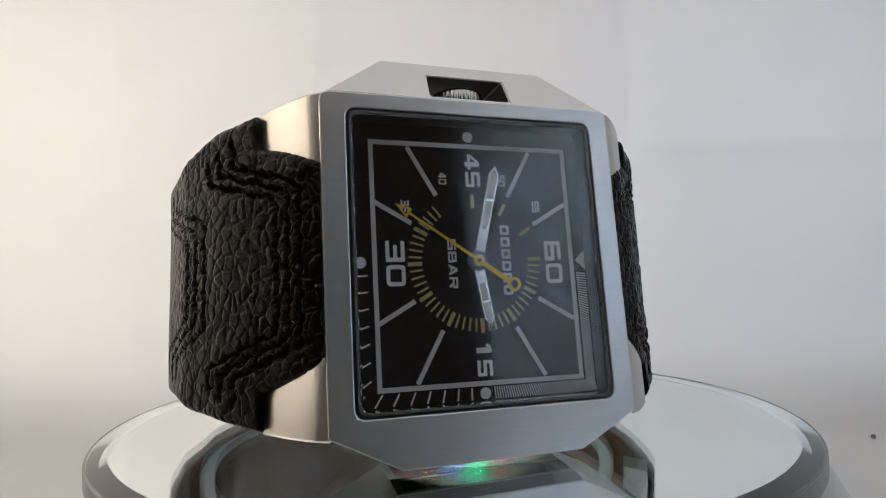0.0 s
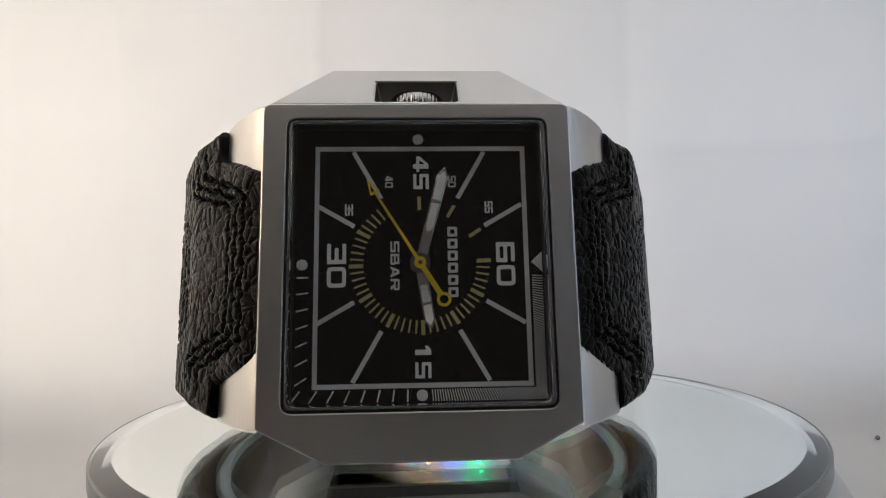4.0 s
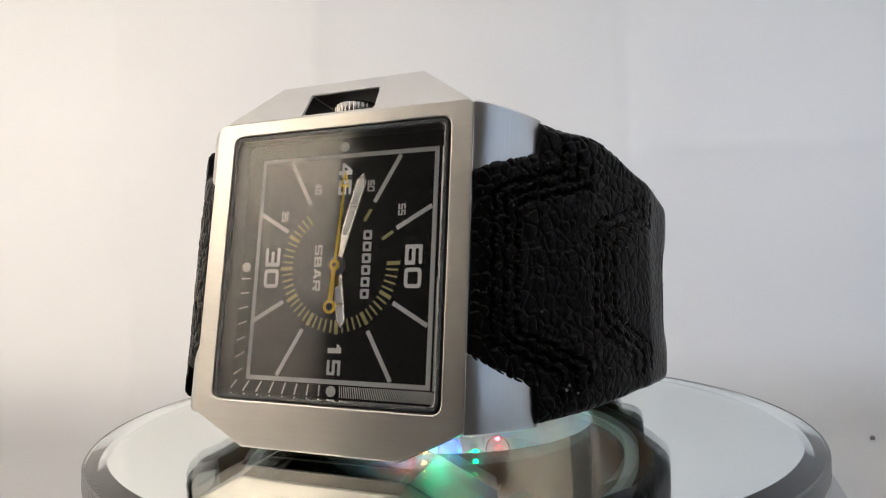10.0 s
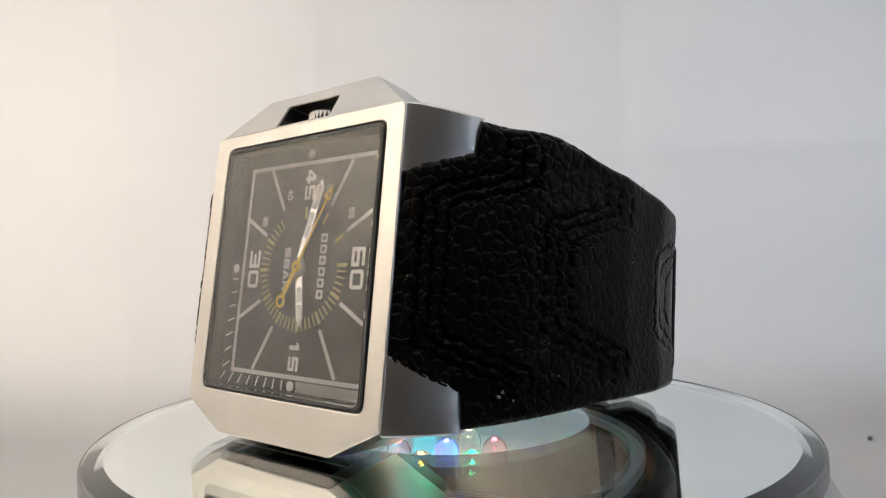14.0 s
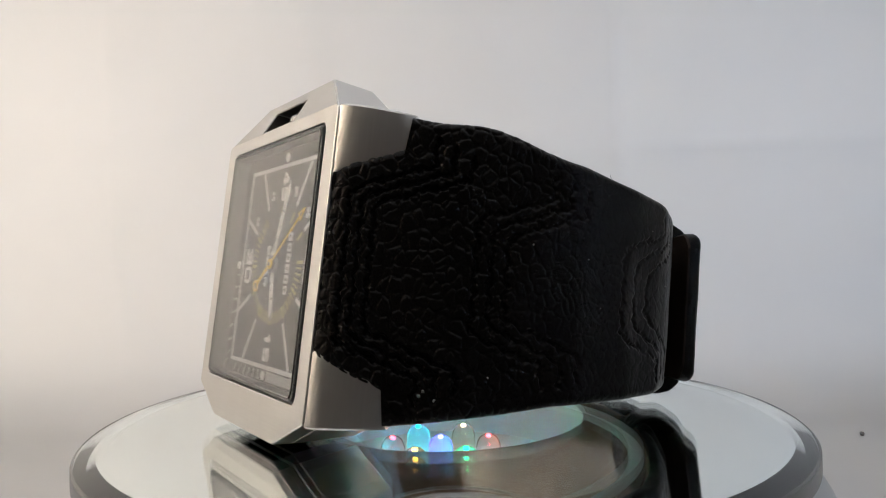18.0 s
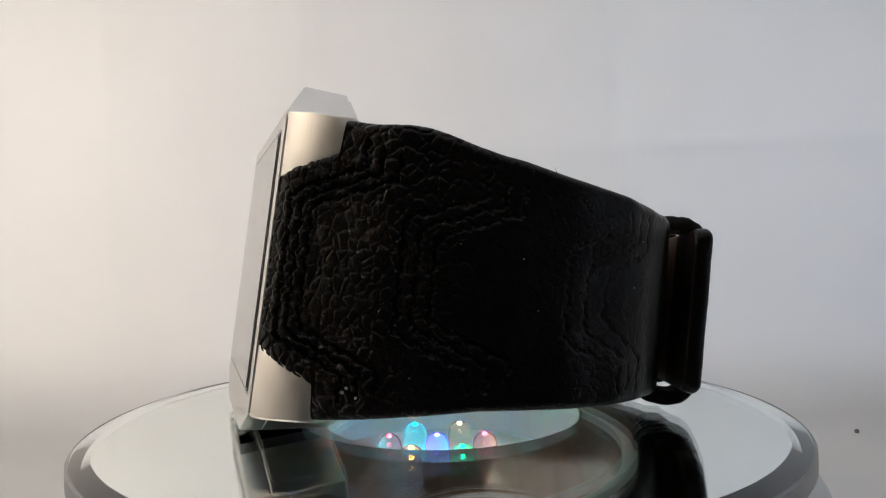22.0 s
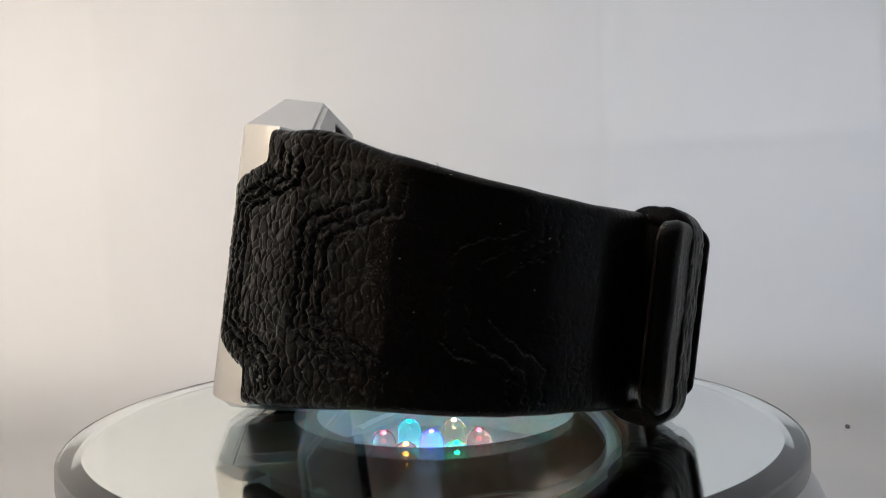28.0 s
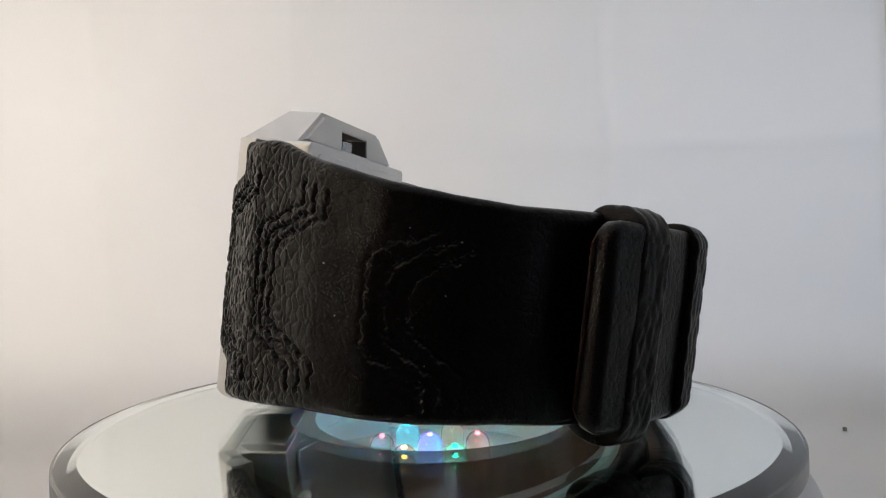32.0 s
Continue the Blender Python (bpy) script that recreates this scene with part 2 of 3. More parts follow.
def led(colour, where, tint, strength):
    bm = lathe([(2.9, -14.5), (2.9, -13.7), (2.6, -13.7), (2.6, -10.2), (2.4, -9.2), (1.8, -8.3), (0.95, -7.8), (0, -7.65)], 24)
    ob = part("led", bm, led_dome(colour + "_led_dome", tint, {"blue": 0.32, "cyan": 0.25, "green": 0.25}.get(colour, 0.02)), base, "glowing " + colour + " lamp with a domed lens", True, 50)
    ob.location = Vector((*where, 0)) * U
    ob.visible_shadow = False
    part("led_tip", lathe([(0.45, -8.6), (0.45, -8.15), (0.28, -7.95), (0, -7.88)], 16), glow(colour + "_led_tip", tint, strength), ob, "bright " + colour + " tip")


led("blue", (0, 0), (0.08, 0.06, 1.0), 250)
for k, (nm, tint, s) in enumerate(LED_COLOURS):
    a = radians(60 * k)
    led(nm, (10 * math.cos(a), 10 * math.sin(a)), tint, s)

GLASS_TOP = 1.0
disc = empty("mirror_disc", "round mirror glass turntable top with a sloping clear rim", "mirror")
glass = part("glass_plate", lathe([(0, GLASS_TOP), (64.3, GLASS_TOP), (67.35, 0.3), (67.65, 0.08), (67.65, -2.55), (67.35, -2.75), (66.8, -2.75), (HOLE, -2.75), (0, -2.75)], 256),
             DISC_GLASS, disc, "thick clear glass with a bevelled rim", True, 5)
glass.visible_shadow = False
glass.data.materials.append(MIRROR)  # its underside is silvered round the clear centre
for face in glass.data.polygons:
    if face.center.z < -2.7 * U and HOLE * U < face.center.xy.length < 66.8 * U:
        face.material_index = 1
part("rim_edge", lathe([(67.36, 0.36), (67.5, 0.3), (67.8, 0.08), (67.8, -2.55), (67.68, -2.65), (67.68, 0.05), (67.4, 0.31)], 192), GLASS_EDGE, disc, "ground grey edge of the glass", True, 30)
part("backing", lathe([(HOLE, -2.8), (66.8, -2.8), (66.8, -2.95), (HOLE, -2.95), (HOLE, -2.8)], 192), PLASTIC, disc, "grey back coat of the mirror with a clear round centre", True, 30)

# ---- the watch ----
watch = empty("wrist_watch", "steel square wristwatch with black dial and wide black leather strap", "watch")

BEZEL = rounded([(-24.6, 25.4), (24.2, 25.5), (24.2, -24.7), (14.2, -29.7), (-14.1, -29.9), (-24.5, -24.7)], [1.5, 1.5, 0.6, 0.6, 0.6, 0.6], 4)
OPENING = rounded([(-20.7, 22.9), (20.5, 22.9), (20.5, -22.5), (-20.7, -22.5)], 1.7, 5)
bezel = part("bezel", plate(BEZEL, [OPENING], -2.4, 1.2, 0.24), STEEL_FRONT, watch, "brushed steel square bezel with cut lower corners")
DIAL_Y = 1.5
CR = rounded([(-20.2, 22.4), (20.0, 22.4), (20.0, -22.0), (-20.2, -22.0)], 1.4, 5)
case_body = part("case_body", plate(BEZEL, [[(x * 1.023, z * 1.021) for x, z in CR]], 1.2, 13.4, 0.3), STEEL_SIDE, watch)
for v in case_body.data.vertices:  # the foot slopes so that it stands on the glass
    if v.co.z < -22 * U and v.co.y > 5 * U:
        v.co.z += 0.8 * U
for shell in (bezel, case_body):  # the foot of the case is polished, its other faces brushed
    shell.data.materials.append(POLISHED)
    for face in shell.data.polygons:
        if face.normal.z < -0.95 and face.center.z < -20 * U:
            face.material_index = 1
part("case_back", plate([(x * 1.06, z * 1.05) for x, z in CR], [], 13.45, 14.1, 0.2), STEEL_SIDE, watch, "plain steel case back")


def scaled(outline, dx, dz):
    return [(x * dx, z * dz) for x, z in outline]


part("gasket", plate([(x * 1.022, z * 1.02) for x, z in CR], [scaled(CR, 0.985, 0.987)], -1.9, DIAL_Y + 0.3), RUBBER, watch)
crystal = part("crystal", plate(scaled(CR, 0.985, 0.986), [], -2.75, -1.5, 0.25), CRYSTAL, watch, "flat clear watch glass standing slightly proud")
crystal.visible_shadow = False
# Added ring whose tone draws the highlight on the crystal's chamfer.
part("crystal_rim", plate([(x * 1.004, z * 1.004) for x, z in CR], [scaled(CR, 0.986, 0.987)], -2.62, -1.6, 0.1), GLASS_EDGE, watch, "thin ring drawing the highlight along the watch glass edge")
dial = part("dial", plate(scaled(CR, 0.99, 0.99), [], 0.0, 1.1), DIAL, watch, "black dial with a fine waffle texture")
dial.location.y = DIAL_Y * U


def lug(sx, sz):
    rows = []
    path = [(24.15, -2.1), (24.9, -1.85), (26.3, -0.8), (28.5, 1.3), (30.8, 4.0), (32.0, 5.75), (32.5, 6.85)]
    for k, (x, y) in enumerate(path):
        f = (x - 24.15) / 9.6
        lo, hi = (13.9 if sz > 0 else 13.4) + 4.9 * f, 25.2 - 1.4 * f ** 1.5
        ix, iy = x - 2.6 * min(1, f * 3), y + 2.9
        rows.append([(sx * x, y, sz * (lo + 0.25)), (sx * x, y + 0.1, sz * lo), (sx * ix, iy, sz * lo), (sx * ix, iy, sz * hi),
                     (sx * x, y + 0.25, sz * hi), (sx * x, y, sz * (hi - 0.3))])
    return loft(rows, True)


for sx in (-1, 1):
    for sz in (-1, 1):
        part("lug", lug(sx, sz), STEEL_SIDE, watch, "brushed steel lug")


def crown_guard():
    """A bridge over the crown with a window through it from front to back."""
    def front(z):
        return -2.3 + (z - 25.3) * 0.49
    def rear(z):
        return 10.9 - (z - 25.3) * 0.10
    outer = [(-23.6, 25.3), (-14.1, 32.85), (13.8, 32.85), (23.6, 25.3)]
    hole = [(-7.1, 25.9), (-6.9, 30.2), (6.3, 30.2), (6.5, 25.9)]
    bm = bmesh.new()
    for f in (front, rear):
        eo = ring(bm, [(x, f(z), z) for x, z in outer])
        eh = ring(bm, [(x * (1 if f is front else 0.95), f(z), z if f is front else max(25.7, min(z, 30.6))) for x, z in hole])
        bmesh.ops.triangle_fill(bm, edges=eo + eh, use_beauty=True)
    bm.verts.ensure_lookup_table()
    vs = list(bm.verts)
    fo, fh, ro, rh = vs[0:4], vs[4:8], vs[8:12], vs[12:16]
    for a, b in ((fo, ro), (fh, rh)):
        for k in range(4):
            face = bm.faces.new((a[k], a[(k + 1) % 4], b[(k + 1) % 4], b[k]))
            # The window's inner faces take the steel with shade in its colour.
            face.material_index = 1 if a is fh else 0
    bmesh.ops.recalc_face_normals(bm, faces=bm.faces)
    sharp = [e for e in bm.edges if len(e.link_faces) == 2 and e.calc_face_angle(0) > 0.3]
    outside = [e for e in sharp if not any(v in fh + rh for v in e.verts) and any(v in ro for v in e.verts)]
    inside = [e for e in sharp if e not in outside]
    bmesh.ops.bevel(bm, geom=inside, offset=0.2, segments=2, affect="EDGES")
    outside = [e for e in outside if e.is_valid]
    bmesh.ops.bevel(bm, geom=outside, offset=0.9, segments=4, affect="EDGES")
    return bm


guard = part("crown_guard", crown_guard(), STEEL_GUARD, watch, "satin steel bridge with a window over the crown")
guard.data.materials.append(SHADE_STEEL)


def crown():
    rows = []
    n = 36
    for r, h in ((0.3, 25.3), (4.2, 25.3), (4.55, 25.7), (4.55, 28.5), (4.2, 29.0), (3.4, 29.25), (0.3, 29.3)):
        row = []
        for k in range(n * 4):
            a = 2 * math.pi * k / (n * 4)
            g = 0.28 * (0.5 - 0.5 * math.cos(2 * math.pi * k / 4)) if r > 4.4 else 0
            row.append(((r - g) * math.cos(a) - 0.2, (r - g) * math.sin(a) + 5.0, h))
        rows.append(row)
    return loft(rows, True)


part("crown", crown(), CHROME, watch, "knurled steel winding crown", True, 60)

# dial print: frame, rays, numerals and minute marks
FX0, FX1, FZ0, FZ1 = -16.4, 17.0, -18.95, 18.95
FRAME = [(FX0, FZ1), (FX1, FZ1), (FX1, FZ0), (FX0, FZ0)]
part("printed_frame", plate([(x * 1.022, z * 1.02) for x, z in FRAME], [[(x * 0.978, z * 0.98) for x, z in FRAME]], -0.07, 0.0), PRINT_GREY, dial, "silver-grey printed square frame")
for sx in (-1, 1):
    for sz in (-1, 1):
        part("printed_ray", strip((sx * 10.6, sz * 18.4), (sx * 6.15, sz * 10.6), 0.72, -0.01), PRINT_GREY, dial)
        part("printed_ray", strip((sx * 16.5, sz * 9.55), (sx * 10.4, sz * 6.05), 0.72, -0.01), PRINT_GREY, dial)


def disc_mark(x, z, r, material, name):
    bm = plate([(x + r * math.cos(a), z + r * math.sin(a)) for a in [2 * math.pi * k / 24 for k in range(24)]], [], -0.08, 0.0)
    part(name, bm, material, dial)


disc_mark(-0.15, 20.55, 0.88, PRINT_WHITE, "round_marker")
disc_mark(0.1, -20.45, 0.88, PRINT_WHITE, "round_marker")
disc_mark(-18.6, -0.05, 0.88, PRINT_WHITE, "round_marker")
part("triangle_marker", plate([(17.75, 0.1), (19.5, 1.75), (19.5, -1.55)], [], -0.08, 0.0), PRINT_WHITE, dial)
for k in range(40):
    a = radians(-2 + 6.0 * k)
    r1 = 11.3 if k % 5 == 0 else 11.1
    if a > radians(240):
        break
    d = (math.cos(a), -math.sin(a))
    part("minute_mark", strip((d[0] * 9.0, d[1] * 9.0), (d[0] * r1, d[1] * r1), 0.62 if k % 5 == 0 else 0.3, -0.01), PRINT_OLIVE, dial)
part("dash", strip((-0.05, 10.9), (-0.03, 8.7), 0.55, -0.01), PRINT_OLIVE, dial)
part("dash", strip((5.6, 9.4), (4.45, 7.5), 0.55, -0.01), PRINT_OLIVE, dial)
part("dash", strip((9.8, 5.5), (7.9, 4.3), 0.55, -0.01), PRINT_OLIVE, dial)
# outer track: wide slanted strokes from 30 to 15, close hatching from 15 to 60
for k in range(8):
    z = -2.05 - 2.45 * k - 0.03 * k * k
    if z > -20.2:
        part("track_stroke", strip((-17.6, z + 0.05 * k), (-19.4, z - 0.13 * k - 0.05), 0.24, -0.01), PRINT_WHITE, dial)
for k in range(8):
    x = -2.1 - 2.05 * k - 0.045 * k * k
    part("track_stroke", strip((x, -19.55), (x - 0.06 - 0.19 * k, -21.35), 0.24, -0.01), PRINT_WHITE, dial)
for k in range(46):
    f = k / 45
    x = 1.7 + 17.4 * f
    part("track_hatch", strip((x - 0.05, -19.55), (min(x + 0.1 + 1.5 * f, 19.7), -21.35), 0.16, -0.01), PRINT_WHITE, dial)
for k in range(46):
    f = k / 45
    z = -2.1 - 17.1 * f
    part("track_hatch", strip((17.75, z), (19.45, z - 0.1 - 1.6 * f), 0.16, -0.01), PRINT_WHITE, dial)


def glyph(ch, t):
    """Outline and openings of a square-cut character in a unit box, with strokes t thick."""
    a, b = 0.5 - t / 2, 0.5 + t / 2
    low, high = [(t, t), (1 - t, t), (1 - t, a), (t, a)], [(t, b), (0.94 - t, b), (0.94 - t, 1 - t), (t, 1 - t)]
    shapes = {
        "0": ([(0, 0), (1, 0), (1, 1), (0, 1)], [[(t, t), (1 - t, t), (1 - t, 1 - t), (t, 1 - t)]], 0.24),
        "1": ([(0.34, 0), (0.68, 0), (0.68, 1), (0.36, 1), (0.1, 0.8), (0.1, 0.62), (0.34, 0.7)], [], 0.04),
        "3": ([(0, 1), (1, 1), (1, 0), (0, 0), (0, t), (1 - t, t), (1 - t, a), (0.2, a), (0.2, b), (1 - t, b), (1 - t, 1 - t), (0, 1 - t)], [], 0.07),
        "4": ([(0.5, 1), (0.8, 1), (0.8, 0.4), (1, 0.4), (1, 0.2), (0.8, 0.2), (0.8, 0), (0.5, 0), (0.5, 0.2), (0, 0.2), (0, 0.42)], [[(0.5, 0.76), (0.24, 0.4), (0.5, 0.4)]], 0.03),
        "5": ([(0, 1), (1, 1), (1, 1 - t), (t, 1 - t), (t, b), (1, b), (1, 0), (0, 0), (0, t), (1 - t, t), (1 - t, a), (0, a)], [], 0.07),
        "6": ([(0, 1), (0.96, 1), (0.96, 1 - t), (t, 1 - t), (t, b), (1, b), (1, 0), (0, 0)], [low], 0.08),
        "B": ([(0, 1), (0.94, 1), (0.94, 0.52), (1, 0.48), (1, 0), (0, 0)], [low, high], 0.03),
        "A": ([(0, 0), (0.34, 1), (0.66, 1), (1, 0), (0.76, 0), (0.69, 0.2), (0.31, 0.2), (0.24, 0)], [[(0.38, 0.38), (0.62, 0.38), (0.5, 0.76)]], 0.03),
        "R": ([(0, 1), (1, 1), (1, 0.38), (0.78, 0.38), (1, 0), (0.7, 0), (0.5, 0.38), (t, 0.38), (t, 0), (0, 0)], [[(t, 0.38 + t), (1 - t, 0.38 + t), (1 - t, 1 - t), (t, 1 - t)]], 0.04)}
    outline, holes, r = shapes[ch]
    return rounded(outline, r, 3), [rounded(h, min(r, 0.08), 2) for h in holes]


def lettering(text, x, z, height, length, material, t=0.2):
    """Words that read downwards, their tops towards 12 o'clock."""
    bm = bmesh.new()
    wide = length / (len(text) + 0.14 * (len(text) - 1))
    for k, ch in enumerate(text):
        outline, holes = glyph(ch, t)
        loops = [[(x + (v - 0.5) * height, -0.06, z + length / 2 - (1.14 * k + u) * wide) for u, v in loop] for loop in (outline, *holes)]
        if holes:
            bmesh.ops.triangle_fill(bm, edges=[e for loop in loops for e in ring(bm, loop)], use_beauty=True)
        else:
            bm.faces.new([bm.verts.new(p) for p in loops[0]])
    got = bmesh.ops.extrude_face_region(bm, geom=list(bm.faces))
    bmesh.ops.translate(bm, verts=[v for v in got["geom"] if isinstance(v, bmesh.types.BMVert)], vec=(0, 0.06, 0))
    part("numeral" if text.isdigit() else "lettering", bm, material, dial, "printed " + text, False)


lettering("45", 0.3, 14.9, 2.5, 5.5, PRINT_WHITE, 0.2)
lettering("15", 0.3, -15.3, 2.5, 5.2, PRINT_WHITE)
lettering("30", -13.2, -0.2, 3.0, 7.0, PRINT_WHITE)
lettering("60", 13.65, -0.2, 3.0, 7.0, PRINT_WHITE)
lettering("35", -11.3, 8.8, 1.3, 1.9, PRINT_GREY, 0.2)
lettering("40", -4.9, 13.4, 1.3, 1.9, PRINT_GREY, 0.2)
lettering("50", 5.3, 13.4, 1.3, 1.9, PRINT_GREY, 0.2)
lettering("55", 11.2, 9.1, 1.3, 1.9, PRINT_GREY, 0.2)
lettering("5BAR", -4.0, -0.3, 1.4, 7.8, PRINT_GREY)
for k in range(6):  # the maker's mark as plain blocks
    z0 = 5.9 - 1.95 * k
    block = rounded([(4.4, z0), (6.0, z0), (6.0, z0 - 1.6), (4.4, z0 - 1.6)], 0.25, 2)
    part("maker_mark", plate(block, [[(4.85, z0 - 0.45), (5.55, z0 - 0.45), (5.55, z0 - 1.15), (4.85, z0 - 1.15)]], -0.06, 0.0), PRINT_GREY, dial, "plain silver block of a maker's mark")


# the pointers, drawn along +x and turned about the centre
def pointer(name, outline, y0, y1, material, label, holes=()):
    return part(name, plate(outline, list(holes), y0, y1, 0.05), material, watch, label)


hour = pointer("hour_hand", [(-1.2, 0.85), (9.2, 0.85), (10.6, 0), (9.2, -0.85), (-1.2, -0.85)], -0.62, -0.4, HAND_STEEL, "short silver hour hand with white lume")
part("lume_strip", plate([(3.6, 0.5), (6.3, 0.6), (6.3, -0.6), (3.6, -0.5)], [], -0.68, -0.6), LUME, hour)
part("lume_strip", plate([(6.7, 0.6), (9.1, 0.62), (10.0, 0), (9.1, -0.62), (6.7, -0.6)], [], -0.68, -0.6), LUME, hour)
minute = pointer("minute_hand", [(-1.6, 0.8), (14.6, 0.92), (16.1, 0), (14.6, -0.92), (-1.6, -0.8)], -0.95, -0.74, HAND_STEEL, "long silver minute hand with white lume")
part("lume_strip", plate([(5.2, 0.25), (6.0, 0.55), (9.9, 0.6), (9.9, -0.6), (6.0, -0.55), (5.2, -0.25)], [], -1.01, -0.93), LUME, minute)
part("lume_strip", plate([(10.5, 0.62), (14.4, 0.66), (15.4, 0), (14.4, -0.66), (10.5, -0.62)], [], -1.01, -0.93), LUME, minute)
# The hub's dark reflection is put into its colour.
part("hub", lathe([(0, 1.1), (0.9, 1.1), (1.6, 0.98), (1.6, 0.3), (0, 0.3)], 32, "y"), SHADE_STEEL, watch, "round hub coloured dark for its dark reflection").location.y = DIAL_Y * U
second = pointer("second_hand", [(-6.0, 0.44), (0, 0.38), (0.9, 0.27), (13.2, 0.17), (13.2, 0.9), (15.9, 0), (13.2, -0.9), (13.2, -0.17), (0.9, -0.27), (0, -0.38), (-6.0, -0.44)], -1.3, -1.15, YELLOW,
                 "thin yellow second hand with an arrow tip", [[(13.6, 0.5), (14.9, 0), (13.6, -0.5)]])
part("ring", plate([(-6.9 + 1.15 * math.cos(a), 1.15 * math.sin(a)) for a in [math.pi * k / 12 for k in range(24)]],
                   [[(-6.9 + 0.68 * math.cos(a), 0.68 * math.sin(a)) for a in [math.pi * k / 12 for k in range(24)]]], -1.32, -1.14), YELLOW, second)
part("boss", lathe([(0, 1.42), (0.75, 1.42), (0.95, 1.3), (0.95, 1.1), (0, 1.1)], 24, "y"), YELLOW, second)
# Dark disc on the boss, drawing the shade of its centre hole.
part("boss_hole", lathe([(0, 1.5), (0.3, 1.5), (0.36, 1.4), (0, 1.4)], 16, "y"), SHADE_STEEL, second, "tiny dark disc standing for the hole in the boss")


# ---- the strap: two tapered lengths of leather that close at the back ----
RIGHT = [(24.4, -2.1), (26.8, -1.0), (29.2, 1.2), (31.3, 3.9), (34.7, 7.8), (39.0, 12.5), (43.5, 21.4), (47.6, 30.3), (49.9, 41), (49.7, 49.6), (46.9, 56.1), (43.6, 61.3), (39.6, 65.5), (35, 69.8), (28.5, 74), (20, 77.6), (10, 79.6), (0, 79.8)]
LEFT = [(-24.7, -2.1), (-27.1, -1.2), (-29.6, 0.9), (-31.6, 3.3), (-34.6, 6.3), (-38.7, 10.8), (-44.2, 19.8), (-47.2, 31), (-48, 42), (-46.5, 54), (-41, 66), (-31, 75), (-15, 81.5), (2, 84.8), (12, 85.6), (22, 84), (30.3, 80.2),
        (37.9, 76.3), (43.7, 72.5)]


def smooth_path(pts, step):
    p = np.array(pts, float)
    s = np.concatenate([[0], np.cumsum(np.hypot(*np.diff(p, axis=0).T))])
    t = np.arange(0, s[-1], step)
    q = np.stack([np.interp(t, s, p[:, 0]), np.interp(t, s, p[:, 1])], 1)
    w = max(3, int(5.0 / step) | 1)
    pad = np.concatenate([2 * q[0] - q[w // 2:0:-1], q, 2 * q[-1] - q[-2:-w // 2 - 1:-1]])
    k = np.hanning(w + 2)[1:-1]
    k /= k.sum()
    q = np.stack([np.convolve(pad[:, i], k, "valid") for i in (0, 1)], 1)[:len(t)]
    g = np.gradient(q, axis=0)
    g /= np.linalg.norm(g, axis=1)[:, None]
    return t, q, g


HALF_S = [0, 11.2, 11.9, 17.5, 28, 38, 50, 62, 72, 82, 112, 130, 300]
HALF_Z = [14.9, 18.6, 23.7, 22.7, 20.9, 18.8, 17.5, 16.3, 15.8, 16.2, 17.2, 15.2, 15.2]


def grooves(s, z):
    """Depth of the stitched seams: nested six-sided outlines that step along the strap."""
    depth = np.zeros_like(s)
    s, z = (s + 0.24 * np.sin(1.7 * z + 0.9 * s) + 0.15 * np.sin(3.7 * z - 2.3 * s + 1) + 0.08 * np.sin(6.1 * z + 4.7 * s),
            z + 0.24 * np.sin(1.5 * s - 1.1 * z + 2) + 0.15 * np.sin(3.3 * s + 2.9 * z) + 0.08 * np.sin(5.3 * s - 5.9 * z))
    seams = []
    for k in range(3):
        a, h = 3.4 + 2.1 * k, 11.5 - 0.95 * k
        c, zc = 16.2 + 2.9 * k, 16.2 - 0.9 * k
        seams.append([(c, 20.2 - 1.1 * k), (c, zc), (a + 0.8, h + 0.4), (a, h - 0.4), (a, -h + 0.4), (a + 0.8, -h - 0.4), (c, -zc), (c, -20.2 + 1.1 * k)])
        a, h = 23.7 + 2.5 * k, 8.6 - 1.2 * k
        c, zc = 35.5 + 2.9 * k, 12.9 - 0.9 * k
        seams.append([(c, 16.3 - 0.7 * k), (c, zc), (a + 0.8, h + 0.4), (a, h - 0.4), (a, -h + 0.4), (a + 0.8, -h - 0.4), (c, -zc), (c, -16.3 + 0.7 * k)])
        a, h = 49.5 + 3.5 * k, 7.0 - 1.8 * k
        c, zc = 60 + 2.7 * k, 10.6 - 1.0 * k
        seams.append([(c, 13.8), (c, zc), (a + 1.6, h + 0.8), (a, h - 0.8), (a, -h + 0.8), (a + 1.6, -h - 0.8), (c, -zc), (c, -13.8)])
    for j, line in enumerate(seams):
        run, force = 0.0, (1.0, 0.85, 0.65)[j % 3]
        for (s0, z0), (s1, z1) in zip(line, line[1:]):
            dx, dz = s1 - s0, z1 - z0
            n = math.hypot(dx, dz)
            f = np.clip(((s - s0) * dx + (z - z0) * dz) / n ** 2, 0, 1)
            along = f * n + run
            wob = 0.05 * np.sin(along * 1.9 + s0)
            d = np.hypot(s - s0 - f * dx, z - z0 - f * dz)
            dash = 0.84 + 0.16 * np.sin(along * 1.1 + 2.2 * np.sin(along * 0.47 + j))
            patch = 0.5 + 0.5 * np.tanh(2.5 * np.sin((f * n + run) * 0.37 + 2.1 * j) + (4.0, 3.6, 2.2)[j % 3])
            depth = np.maximum(depth, force * (0.8 if s0 > 41 else 1.0) * patch * dash * np.exp(-((d + wob) / 0.33) ** 2))
            run += n
    return depth


